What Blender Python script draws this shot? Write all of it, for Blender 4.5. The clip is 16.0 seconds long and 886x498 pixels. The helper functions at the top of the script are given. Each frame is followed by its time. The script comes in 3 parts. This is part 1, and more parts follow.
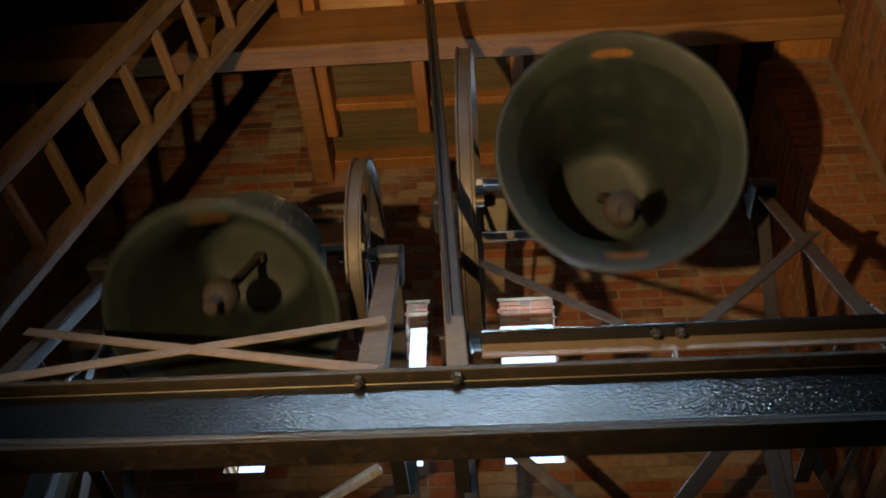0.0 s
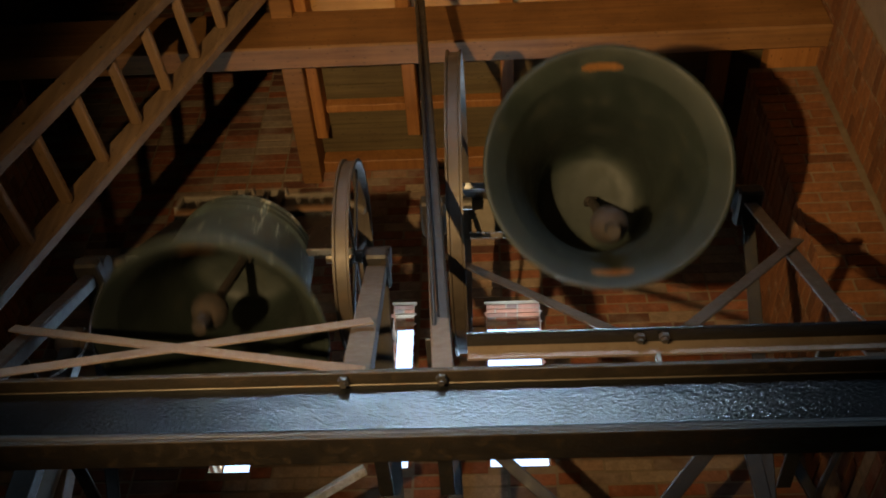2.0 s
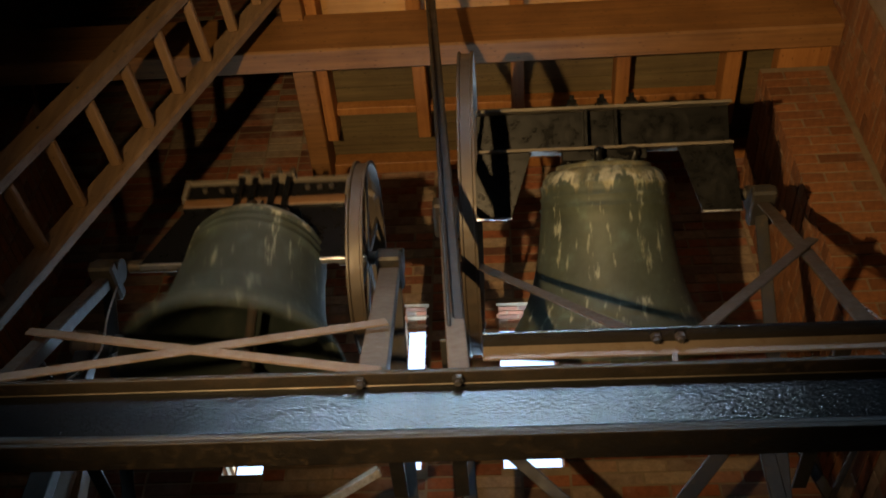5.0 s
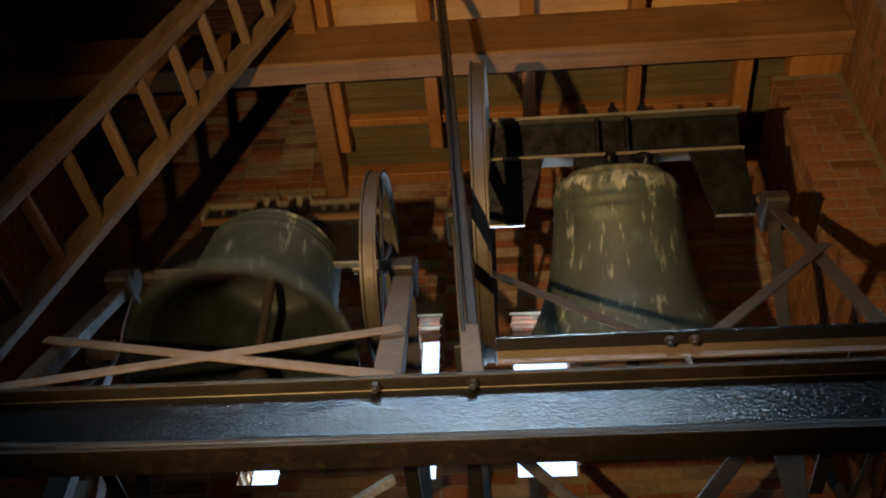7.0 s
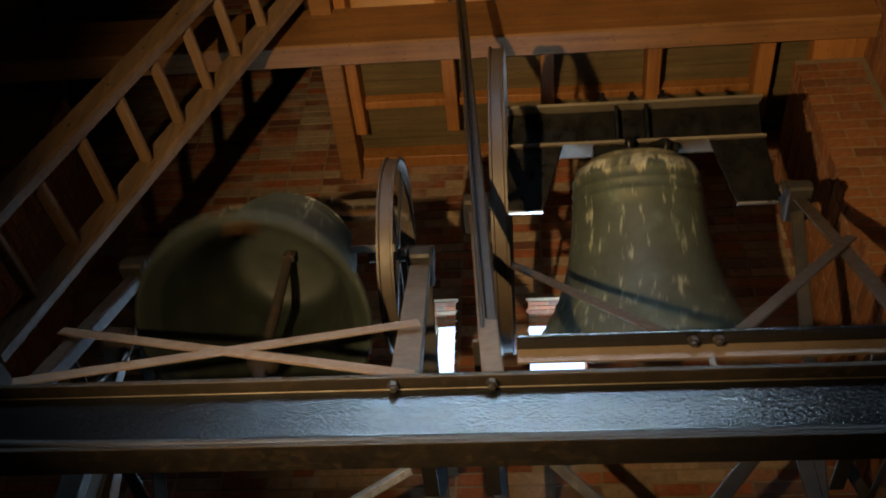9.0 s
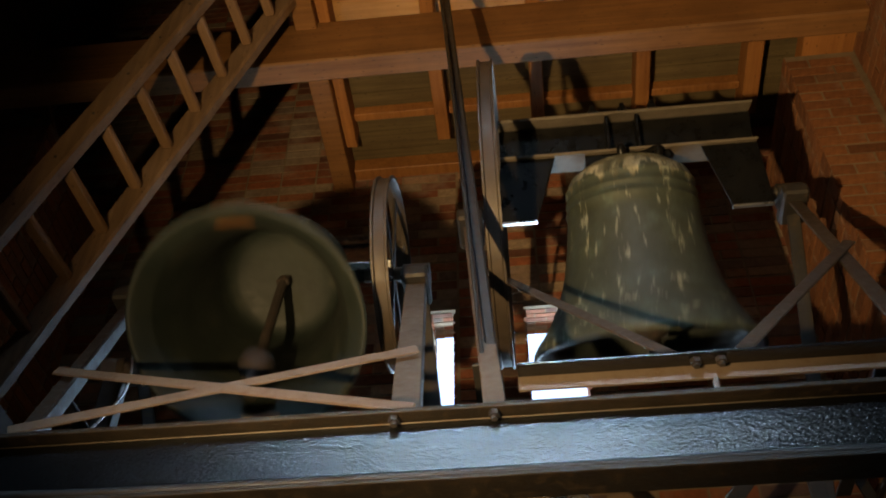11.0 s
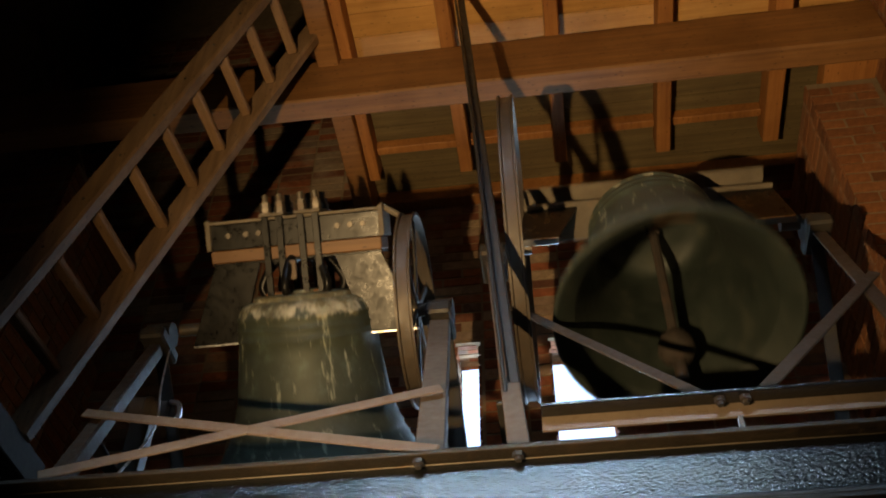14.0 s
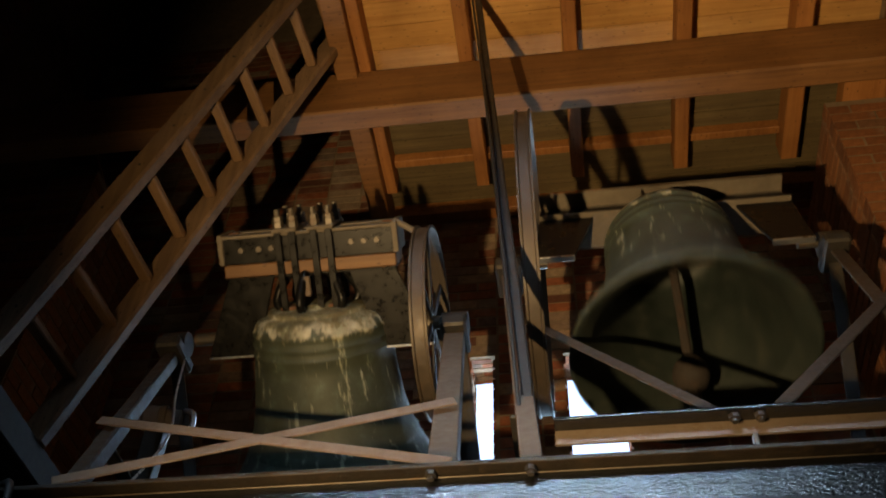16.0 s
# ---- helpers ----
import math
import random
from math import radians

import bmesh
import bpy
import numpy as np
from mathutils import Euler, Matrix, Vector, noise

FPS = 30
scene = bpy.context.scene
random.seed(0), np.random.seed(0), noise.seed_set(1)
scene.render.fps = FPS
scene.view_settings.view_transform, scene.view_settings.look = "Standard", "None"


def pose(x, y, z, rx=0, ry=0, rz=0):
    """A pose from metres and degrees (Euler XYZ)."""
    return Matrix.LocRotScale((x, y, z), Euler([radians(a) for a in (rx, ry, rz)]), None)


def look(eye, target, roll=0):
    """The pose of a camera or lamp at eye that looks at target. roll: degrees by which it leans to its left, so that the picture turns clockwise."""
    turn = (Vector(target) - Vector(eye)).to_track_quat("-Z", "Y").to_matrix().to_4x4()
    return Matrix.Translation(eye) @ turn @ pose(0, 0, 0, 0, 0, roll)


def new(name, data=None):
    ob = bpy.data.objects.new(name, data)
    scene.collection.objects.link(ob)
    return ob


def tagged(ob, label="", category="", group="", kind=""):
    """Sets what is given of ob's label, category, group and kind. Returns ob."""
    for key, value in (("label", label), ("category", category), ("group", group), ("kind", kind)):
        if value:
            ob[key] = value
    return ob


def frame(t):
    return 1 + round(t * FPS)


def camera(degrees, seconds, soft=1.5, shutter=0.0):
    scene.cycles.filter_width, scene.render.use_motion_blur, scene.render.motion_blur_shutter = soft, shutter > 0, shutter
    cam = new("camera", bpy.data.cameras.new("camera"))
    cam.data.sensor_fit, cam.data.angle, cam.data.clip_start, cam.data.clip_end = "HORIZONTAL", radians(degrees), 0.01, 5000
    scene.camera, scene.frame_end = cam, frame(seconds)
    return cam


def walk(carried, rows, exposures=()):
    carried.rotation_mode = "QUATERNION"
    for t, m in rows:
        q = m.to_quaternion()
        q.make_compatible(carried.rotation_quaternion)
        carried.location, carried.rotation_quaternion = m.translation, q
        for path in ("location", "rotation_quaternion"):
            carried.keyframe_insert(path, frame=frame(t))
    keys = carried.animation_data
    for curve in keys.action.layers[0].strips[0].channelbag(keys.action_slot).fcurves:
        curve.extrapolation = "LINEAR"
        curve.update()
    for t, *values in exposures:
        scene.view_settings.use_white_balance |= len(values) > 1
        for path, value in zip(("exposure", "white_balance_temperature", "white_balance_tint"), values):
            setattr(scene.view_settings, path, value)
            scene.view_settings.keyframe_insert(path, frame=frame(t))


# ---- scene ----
# ---- camera ----
cam = camera(47.7, 16.0, 1.9, 0.5)
PATH = [
    (0, (0.011, 0.133, 1.699), (-0.107, 1.522, 3.133), 0.9),
    (0.5, (0.009, 0.137, 1.703), (-0.098, 1.525, 3.138), 1.4),
    (1, (0.017, 0.133, 1.695), (-0.086, 1.522, 3.131), 1.1),
    (1.5, (0.018, 0.136, 1.696), (-0.077, 1.524, 3.133), 0.8),
    (2, (0.018, 0.126, 1.689), (-0.078, 1.512, 3.127), 1.0),
    (2.5, (0.01, 0.127, 1.687), (-0.075, 1.515, 3.124), 0.6),
    (3, (0.013, 0.125, 1.686), (-0.085, 1.513, 3.122), 0.7),
    (3.5, (0.014, 0.124, 1.685), (-0.085, 1.515, 3.119), 0.7),
    (4, (0.011, 0.119, 1.684), (-0.094, 1.509, 3.118), 1.3),
    (6.5, (-0.009, 0.142, 1.674), (-0.133, 1.504, 3.133), 1.0),
    (7, (-0.003, 0.134, 1.657), (-0.139, 1.493, 3.118), 1.6),
    (7.5, (-0.004, 0.135, 1.655), (-0.148, 1.496, 3.112), 1.7),
    (8, (-0.008, 0.137, 1.663), (-0.155, 1.505, 3.114), 1.8),
    (10.5, (-0.031, 0.09, 1.805), (-0.216, 1.511, 3.2), 3.8),
    (11, (-0.02, 0.088, 1.805), (-0.174, 1.488, 3.226), 0.1),
    (11.5, (-0.05, 0.091, 1.781), (-0.216, 1.493, 3.198), 0.7),
    (12, (-0.022, 0.079, 1.818), (-0.233, 1.491, 3.219), 2.4),
    (12.5, (-0.015, 0.06, 1.831), (-0.225, 1.446, 3.257), 2.2),
    (13, (-0.012, 0.05, 1.828), (-0.216, 1.413, 3.277), 2.2),
    (13.5, (-0.007, 0.058, 1.824), (-0.205, 1.416, 3.279), 1.2),
    (14, (-0.006, 0.047, 1.82), (-0.206, 1.405, 3.275), 0.8),
    (14.5, (-0.004, 0.053, 1.823), (-0.226, 1.399, 3.285), 1.4),
    (15, (-0.006, 0.048, 1.812), (-0.228, 1.381, 3.286), 1.9),
    (15.5, (-0.003, 0.048, 1.814), (-0.23, 1.38, 3.288), 1.9),
    (16, (-0.003, 0.049, 1.814), (-0.233, 1.381, 3.287), 2.6),
]
walk(cam, [(t, look(eye, target, roll)) for t, eye, target, roll in PATH])
scene.view_settings.exposure = 3.2

# ---- light ----
world = bpy.data.worlds.new("sky")
scene.world = world
world.use_nodes = True
sky = world.node_tree.nodes.new("ShaderNodeTexSky")
sky.sky_type, sky.sun_disc = "NISHITA", False
sky.sun_elevation, sky.sun_rotation = radians(38), radians(100)
backg = world.node_tree.nodes["Background"]
backg.inputs["Strength"].default_value = 0.15
world.node_tree.links.new(sky.outputs["Color"], backg.inputs["Color"])
sun_data = bpy.data.lights.new("sun", "SUN")
sun_data.energy, sun_data.angle, sun_data.color = 2.0, radians(0.5), (1.0, 0.95, 0.88)
sun = new("sun", sun_data)
sun.matrix_world = look((30, 6, 30), (0, 0, 6))

# the work lamp that stands low beside the camera
lamp_data = bpy.data.lights.new("work_lamp", "SPOT")
lamp_data.energy, lamp_data.color, lamp_data.shadow_soft_size = 80.0, (1.0, 0.66, 0.30), 0.03
lamp_data.spot_size, lamp_data.spot_blend = radians(58), 1.0
work_lamp = new("work_lamp", lamp_data)
work_lamp.matrix_world = look((-0.92, 0.02, 1.62), (0.16, 2.65, 5.42))

# daylight in the back wall's openings, then two unseen fill lamps added behind for the beam's sheen: x, z of the
# middle, width, height, place along y, facing, drop, strength, spread
WINDOW_AND_FILL_LIGHTS = (
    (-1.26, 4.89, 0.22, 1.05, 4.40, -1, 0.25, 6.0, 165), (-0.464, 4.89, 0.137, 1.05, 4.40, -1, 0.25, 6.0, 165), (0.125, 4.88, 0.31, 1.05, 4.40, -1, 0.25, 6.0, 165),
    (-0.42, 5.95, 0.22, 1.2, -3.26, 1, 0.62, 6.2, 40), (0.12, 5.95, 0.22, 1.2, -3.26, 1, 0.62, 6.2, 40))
for wx, wz, ww, wh, wy, turn, drop, power, spread in WINDOW_AND_FILL_LIGHTS:
    day = bpy.data.lights.new("window_and_fill_light", "AREA")
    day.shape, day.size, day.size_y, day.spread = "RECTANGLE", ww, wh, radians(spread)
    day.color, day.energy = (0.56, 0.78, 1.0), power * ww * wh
    new("window_and_fill_light", day).matrix_world = look((wx, wy, wz), (wx, wy + turn, wz - drop))


# ---- materials ----
def base(name, rough, metal=0.0):
    m = bpy.data.materials.new(name)
    m.use_nodes = True
    b = m.node_tree.nodes["Principled BSDF"]
    b.inputs["Roughness"].default_value, b.inputs["Metallic"].default_value = rough, metal
    return m, m.node_tree.nodes, m.node_tree.links, b


def ramp(nodes, stops):
    r = nodes.new("ShaderNodeValToRGB")
    while len(r.color_ramp.elements) < len(stops):
        r.color_ramp.elements.new(0.5)
    for e, (p, c) in zip(r.color_ramp.elements, stops):
        e.position, e.color = p, (*c, 1)
    return r


def noise_node(nodes, links, vec, scale, detail=4.0, rough=0.6):
    n = nodes.new("ShaderNodeTexNoise")
    n.inputs["Scale"].default_value, n.inputs["Detail"].default_value, n.inputs["Roughness"].default_value = scale, detail, rough
    if vec:
        links.new(vec, n.inputs["Vector"])
    return n


def stretched(nodes, links, scale, source="Object"):
    t, mp = nodes.new("ShaderNodeTexCoord"), nodes.new("ShaderNodeMapping")
    mp.inputs["Scale"].default_value = scale
    links.new(t.outputs[source], mp.inputs["Vector"])
    return mp.outputs["Vector"]


def mixed(nodes, links, fac, a, b, mode="MIX"):
    x = nodes.new("ShaderNodeMix")
    x.data_type, x.blend_type = "RGBA", mode
    for value, socket in ((fac, x.inputs[0]), (a, x.inputs[6]), (b, x.inputs[7])):
        if isinstance(value, (int, float)):
            socket.default_value = value
        elif isinstance(value, tuple):
            socket.default_value = (*value, 1)
        else:
            links.new(value, socket)
    return x.outputs[2]


def bumped(nodes, links, b, height, strength, distance=0.01):
    p = nodes.new("ShaderNodeBump")
    p.inputs["Strength"].default_value, p.inputs["Distance"].default_value = strength, distance
    links.new(height, p.inputs["Height"])
    links.new(p.outputs["Normal"], b.inputs["Normal"])


def wood(name, dark, light, along, rough=0.6, knots=True):
    """Sawn timber with grain along one axis, knots and blotches."""
    m, nodes, links, b = base(name, rough)
    fine = [38.0, 38.0, 38.0]
    fine["xyz".index(along)] = 1.6
    g = noise_node(nodes, links, stretched(nodes, links, fine), 1.0, 6, 0.65)
    r = ramp(nodes, ((0.28, dark), (0.72, light)))
    links.new(g.outputs["Fac"], r.inputs["Fac"])
    blot = noise_node(nodes, links, stretched(nodes, links, (1, 1, 1)), 2.3, 5, 0.6)
    br = ramp(nodes, ((0.3, (0.62, 0.58, 0.52)), (0.7, (1.0, 1.0, 1.0))))
    links.new(blot.outputs["Fac"], br.inputs["Fac"])
    col = mixed(nodes, links, 1.0, r.outputs["Color"], br.outputs["Color"], "MULTIPLY")
    if knots:
        wide = [9.0, 9.0, 9.0]
        wide["xyz".index(along)] = 3.2
        v = nodes.new("ShaderNodeTexVoronoi")
        links.new(stretched(nodes, links, wide), v.inputs["Vector"])
        kr = ramp(nodes, ((0.08, (1, 1, 1)), (0.17, (0, 0, 0))))
        links.new(v.outputs["Distance"], kr.inputs["Fac"])
        col = mixed(nodes, links, kr.outputs["Color"], col, tuple(0.45 * c for c in dark))
    info = nodes.new("ShaderNodeObjectInfo")
    vr = ramp(nodes, ((0.0, (0.8, 0.78, 0.75)), (1.0, (1.08, 1.06, 1.05))))
    links.new(info.outputs["Random"], vr.inputs["Fac"])
    col = mixed(nodes, links, 1.0, col, vr.outputs["Color"], "MULTIPLY")
    links.new(col, b.inputs["Base Color"])
    bumped(nodes, links, b, g.outputs["Fac"], 0.35, 0.004)
    return m


def steel(name, dark, light, rust, rough=0.5, metal=0.3, rusty=0.35, grain=22.0, bump=0.25):
    """Old painted steel with dust, rust spots and an uneven film."""
    m, nodes, links, b = base(name, rough, metal)
    vec = stretched(nodes, links, (1, 1, 1))
    a = noise_node(nodes, links, vec, 3.5, 6, 0.7)
    r = ramp(nodes, ((0.3, dark), (0.7, light)))
    links.new(a.outputs["Fac"], r.inputs["Fac"])
    c = noise_node(nodes, links, vec, grain, 5, 0.7)
    s = ramp(nodes, ((0.62 - 0.25 * rusty, (0, 0, 0)), (0.82 - 0.25 * rusty, (1, 1, 1))))
    links.new(c.outputs["Fac"], s.inputs["Fac"])
    col = mixed(nodes, links, s.outputs["Color"], r.outputs["Color"], rust)
    links.new(col, b.inputs["Base Color"])
    rr = ramp(nodes, ((0.3, (rough - 0.12,) * 3), (0.7, (min(1, rough + 0.2),) * 3)))
    links.new(c.outputs["Fac"], rr.inputs["Fac"])
    links.new(rr.outputs["Color"], b.inputs["Roughness"])
    bumped(nodes, links, b, c.outputs["Fac"], bump, 0.006)
    return m


def brick_mat(name, island=False):
    m, nodes, links, b = base(name, 0.9)
    vec = stretched(nodes, links, (1, 1, 1))
    if island:
        pick = nodes.new("ShaderNodeNewGeometry").outputs["Random Per Island"]
    else:
        pick = nodes.new("ShaderNodeObjectInfo").outputs["Random"]
    r = ramp(nodes, ((0.0, (0.17, 0.066, 0.026)), (0.4, (0.26, 0.10, 0.036)), (0.8, (0.32, 0.13, 0.048)), (1.0, (0.20, 0.10, 0.05))) if not island else ((0.0, (0.12, 0.048, 0.028)), (0.25, (0.23, 0.075, 0.035)), (0.5, (0.33, 0.105, 0.042)), (0.62, (0.30, 0.125, 0.06)), (0.72, (0.36, 0.26, 0.17)), (0.92, (0.25, 0.17, 0.12)), (1.0, (0.14, 0.08, 0.06))))
    links.new(pick, r.inputs["Fac"])
    a = noise_node(nodes, links, vec, 30.0, 6, 0.7)
    ar = ramp(nodes, ((0.3, (0.6, 0.6, 0.6)), (0.75, (1.15, 1.15, 1.15))))
    links.new(a.outputs["Fac"], ar.inputs["Fac"])
    col = mixed(nodes, links, 1.0, r.outputs["Color"], ar.outputs["Color"], "MULTIPLY")
    d = noise_node(nodes, links, vec, 4.0, 5, 0.6)
    dr = ramp(nodes, ((0.5, (0, 0, 0)), (0.8, (0.55, 0.55, 0.55))))
    links.new(d.outputs["Fac"], dr.inputs["Fac"])
    links.new(mixed(nodes, links, dr.outputs["Color"], col, (0.42, 0.36, 0.29)), b.inputs["Base Color"])
    bumped(nodes, links, b, a.outputs["Fac"], 0.6, 0.006)
    return m


def stone_mat(name, dark, light, scale=14.0, rough=0.95):
    m, nodes, links, b = base(name, rough)
    vec = stretched(nodes, links, (1, 1, 1))
    a, c = noise_node(nodes, links, vec, scale, 6, 0.7), noise_node(nodes, links, vec, 2.0, 4, 0.6)
    r = ramp(nodes, ((0.25, dark), (0.75, light)))
    links.new(a.outputs["Fac"], r.inputs["Fac"])
    cr = ramp(nodes, ((0.3, (0.7, 0.68, 0.66)), (0.7, (1.0, 1.0, 1.0))))
    links.new(c.outputs["Fac"], cr.inputs["Fac"])
    links.new(mixed(nodes, links, 1.0, r.outputs["Color"], cr.outputs["Color"], "MULTIPLY"), b.inputs["Base Color"])
    bumped(nodes, links, b, a.outputs["Fac"], 0.5, 0.008)
    return m


def bronze_mat(name, shoulder, runs, tint, cover):
    """Dull bronze with a pale crust of droppings that runs down from the shoulder."""
    m, nodes, links, b = base(name, 0.55, 0.35)
    vec = stretched(nodes, links, (1, 1, 1))
    a = noise_node(nodes, links, vec, 9.0, 6, 0.7)
    r = ramp(nodes, ((0.25, tuple(0.6 * c for c in tint)), (0.55, tint), (0.8, (0.10, 0.15, 0.12))))
    links.new(a.outputs["Fac"], r.inputs["Fac"])
    # columns that depend on the way round alone, so that a run goes straight down
    col_vec = stretched(nodes, links, (1, 1, 0.02))
    n1 = noise_node(nodes, links, col_vec, 26.0, 3, 0.6)
    n2 = noise_node(nodes, links, stretched(nodes, links, (1, 1, 0.13)), 27.0, 4, 0.7)
    sep = nodes.new("ShaderNodeSeparateXYZ")
    t = nodes.new("ShaderNodeTexCoord")
    links.new(t.outputs["Object"], sep.inputs[0])

    def math_node(op, x, y=0.0, clamp=False):
        q = nodes.new("ShaderNodeMath")
        q.operation, q.use_clamp = op, clamp
        for value, socket in ((x, q.inputs[0]), (y, q.inputs[1])):
            if isinstance(value, (int, float)):
                socket.default_value = value
            else:
                links.new(value, socket)
        return q.outputs[0]

    length = math_node("MULTIPLY", math_node("SUBTRACT", n1.outputs["Fac"], 0.42), runs)
    edge = math_node("SUBTRACT", shoulder, length)
    crust = math_node("MULTIPLY", math_node("SUBTRACT", sep.outputs["Z"], edge), 60.0, True)
    patchy = math_node("MULTIPLY", math_node("SUBTRACT", a.outputs["Fac"], 0.60 - cover), 3.6, True)
    crust = math_node("MULTIPLY", crust, patchy)
    streak = math_node("MULTIPLY", math_node("SUBTRACT", n2.outputs["Fac"], 0.592), 16.0, True)
    both = math_node("MAXIMUM", crust, math_node("MULTIPLY", streak, 0.9))
    pale = ramp(nodes, ((0.36, (0.105, 0.088, 0.042)), (0.52, (0.19, 0.172, 0.10)), (0.60, (0.40, 0.38, 0.28)), (0.75, (0.52, 0.50, 0.40))))
    # whitest along the shoulder's edge, where the droppings land
    band = math_node("MULTIPLY", math_node("SUBTRACT", 1.0, math_node("MULTIPLY", math_node("ABSOLUTE", math_node("SUBTRACT", sep.outputs["Z"], shoulder - 0.005)), 16.0), True), 0.22)
    white = math_node("ADD", math_node("SUBTRACT", noise_node(nodes, links, vec, 15.0, 6, 0.65).outputs["Fac"], 0.07), band)
    links.new(white, pale.inputs["Fac"])
    crusted = mixed(nodes, links, crust, r.outputs["Color"], pale.outputs["Color"])
    links.new(mixed(nodes, links, math_node("MULTIPLY", streak, 0.85), crusted, (0.30, 0.32, 0.24)), b.inputs["Base Color"])
    rough = math_node("ADD", 0.58, math_node("MULTIPLY", both, 0.4))
    links.new(rough, b.inputs["Roughness"])
    links.new(math_node("MULTIPLY", math_node("SUBTRACT", 1.0, both), 0.2), b.inputs["Metallic"])
    bumped(nodes, links, b, math_node("ADD", math_node("MULTIPLY", both, 0.6), a.outputs["Fac"]), 0.35, 0.006)
    return m


M_JOIST = wood("joist_pine", (0.32, 0.13, 0.035), (0.50, 0.23, 0.07), "y")
M_BOARD = wood("ceiling_pine", (0.52, 0.27, 0.08), (0.70, 0.42, 0.15), "x", 0.5)
M_BACKBOARD = wood("back_boards", (0.10, 0.075, 0.035), (0.20, 0.15, 0.07), "x", 0.7)
M_BEAM = wood("old_beam", (0.19, 0.09, 0.032), (0.35, 0.175, 0.06), "x")
M_LADDER = wood("ladder_wood", (0.17, 0.11, 0.065), (0.33, 0.22, 0.13), "z")
M_RUNG = wood("rung_wood", (0.20, 0.12, 0.06), (0.34, 0.21, 0.11), "y")
# kept dark so the unseen floor bounces little lamp light
M_FLOOR = wood("floor_wood", (0.035, 0.026, 0.018), (0.08, 0.058, 0.04), "y", 0.85)
M_HEADWOOD = wood("headstock_wood", (0.17, 0.085, 0.035), (0.28, 0.15, 0.06), "x")
# near-black, so that the added bearer merges with the unlit corner
M_DARKWOOD = wood("dark_wood", (0.012, 0.010, 0.008), (0.03, 0.025, 0.02), "x", 0.8, False)
M_CRATE = wood("crate_wood", (0.28, 0.17, 0.08), (0.42, 0.28, 0.15), "z")


def gloss_paint(name):
    """Thick black gloss paint with fine horizontal wrinkles and a grey bloom of dust."""
    m, nodes, links, b = base(name, 0.27)
    b.inputs["IOR"].default_value = 1.7
    fine = noise_node(nodes, links, stretched(nodes, links, (85, 85, 190)), 1.0, 3, 0.6)
    wide = noise_node(nodes, links, stretched(nodes, links, (1, 1, 1)), 5.0, 5, 0.65)
    r = ramp(nodes, ((0.3, (0.004, 0.0045, 0.0055)), (0.7, (0.006, 0.007, 0.008))))
    links.new(wide.outputs["Fac"], r.inputs["Fac"])
    links.new(r.outputs["Color"], b.inputs["Base Color"])
    rr = ramp(nodes, ((0.3, (0.16, 0.16, 0.16)), (0.75, (0.21, 0.21, 0.21))))
    links.new(wide.outputs["Fac"], rr.inputs["Fac"])
    links.new(rr.outputs["Color"], b.inputs["Roughness"])
    bumped(nodes, links, b, fine.outputs["Fac"], 0.42, 0.006)
    return m


M_BLACK = gloss_paint("black_gloss")
M_FLANGE = steel("rusty_flange", (0.010, 0.008, 0.006), (0.030, 0.022, 0.014), (0.055, 0.035, 0.019), 0.55, 0.3, 0.4, 34.0, 0.6)
M_BAR = steel("dusty_bar", (0.105, 0.075, 0.052), (0.19, 0.14, 0.10), (0.14, 0.09, 0.058), 0.65, 0.1, 0.25, 30.0)
# darker copy of dusty_bar: the right braces' shade is put into its colour
M_SHADEBAR = steel("shaded_bar", (0.040, 0.029, 0.021), (0.085, 0.063, 0.045), (0.12, 0.075, 0.045), 0.6, 0.2, 0.3, 30.0)
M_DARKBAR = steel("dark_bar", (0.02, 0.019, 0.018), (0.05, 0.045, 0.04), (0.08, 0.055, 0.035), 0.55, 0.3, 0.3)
M_ANGLE = steel("angle_paint", (0.10, 0.075, 0.055), (0.17, 0.13, 0.10), (0.12, 0.075, 0.045), 0.65, 0.1, 0.3, 30.0)
M_YOKE = steel("yoke_steel", (0.004, 0.004, 0.004), (0.007, 0.007, 0.0065), (0.009, 0.008, 0.007), 0.3, 0.0, 0.2, 22.0, 0.12)
M_YOKE.node_tree.nodes["Principled BSDF"].inputs["IOR"].default_value = 1.32
M_DUST = steel("dusty_edge", (0.10, 0.082, 0.060), (0.20, 0.168, 0.125), (0.22, 0.15, 0.10), 0.75, 0.1, 0.2)
M_WHEEL = steel("wheel_steel", (0.040, 0.031, 0.023), (0.095, 0.074, 0.055), (0.10, 0.062, 0.035), 0.5, 0.2, 0.3)
M_BOLT = steel("bolt_steel", (0.06, 0.052, 0.043), (0.15, 0.13, 0.105), (0.16, 0.10, 0.06), 0.45, 0.6, 0.3)
M_BRIGHT = steel("bare_steel", (0.45, 0.46, 0.47), (0.68, 0.69, 0.70), (0.3, 0.26, 0.22), 0.3, 0.9, 0.1)
M_IRON = steel("clapper_iron", (0.018, 0.014, 0.012), (0.045, 0.036, 0.030), (0.055, 0.034, 0.024), 0.8, 0.1, 0.5)
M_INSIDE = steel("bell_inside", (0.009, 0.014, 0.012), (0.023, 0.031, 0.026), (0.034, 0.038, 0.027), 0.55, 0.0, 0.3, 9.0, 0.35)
M_STRIKE = steel("struck_bronze", (0.26, 0.11, 0.035), (0.40, 0.19, 0.06), (0.14, 0.07, 0.03), 0.42, 0.6, 0.4, 40.0, 0.3)
M_RUST = steel("rusty_iron", (0.10, 0.045, 0.02), (0.19, 0.09, 0.04), (0.24, 0.12, 0.05), 0.85, 0.0, 0.4, 26.0, 0.5)
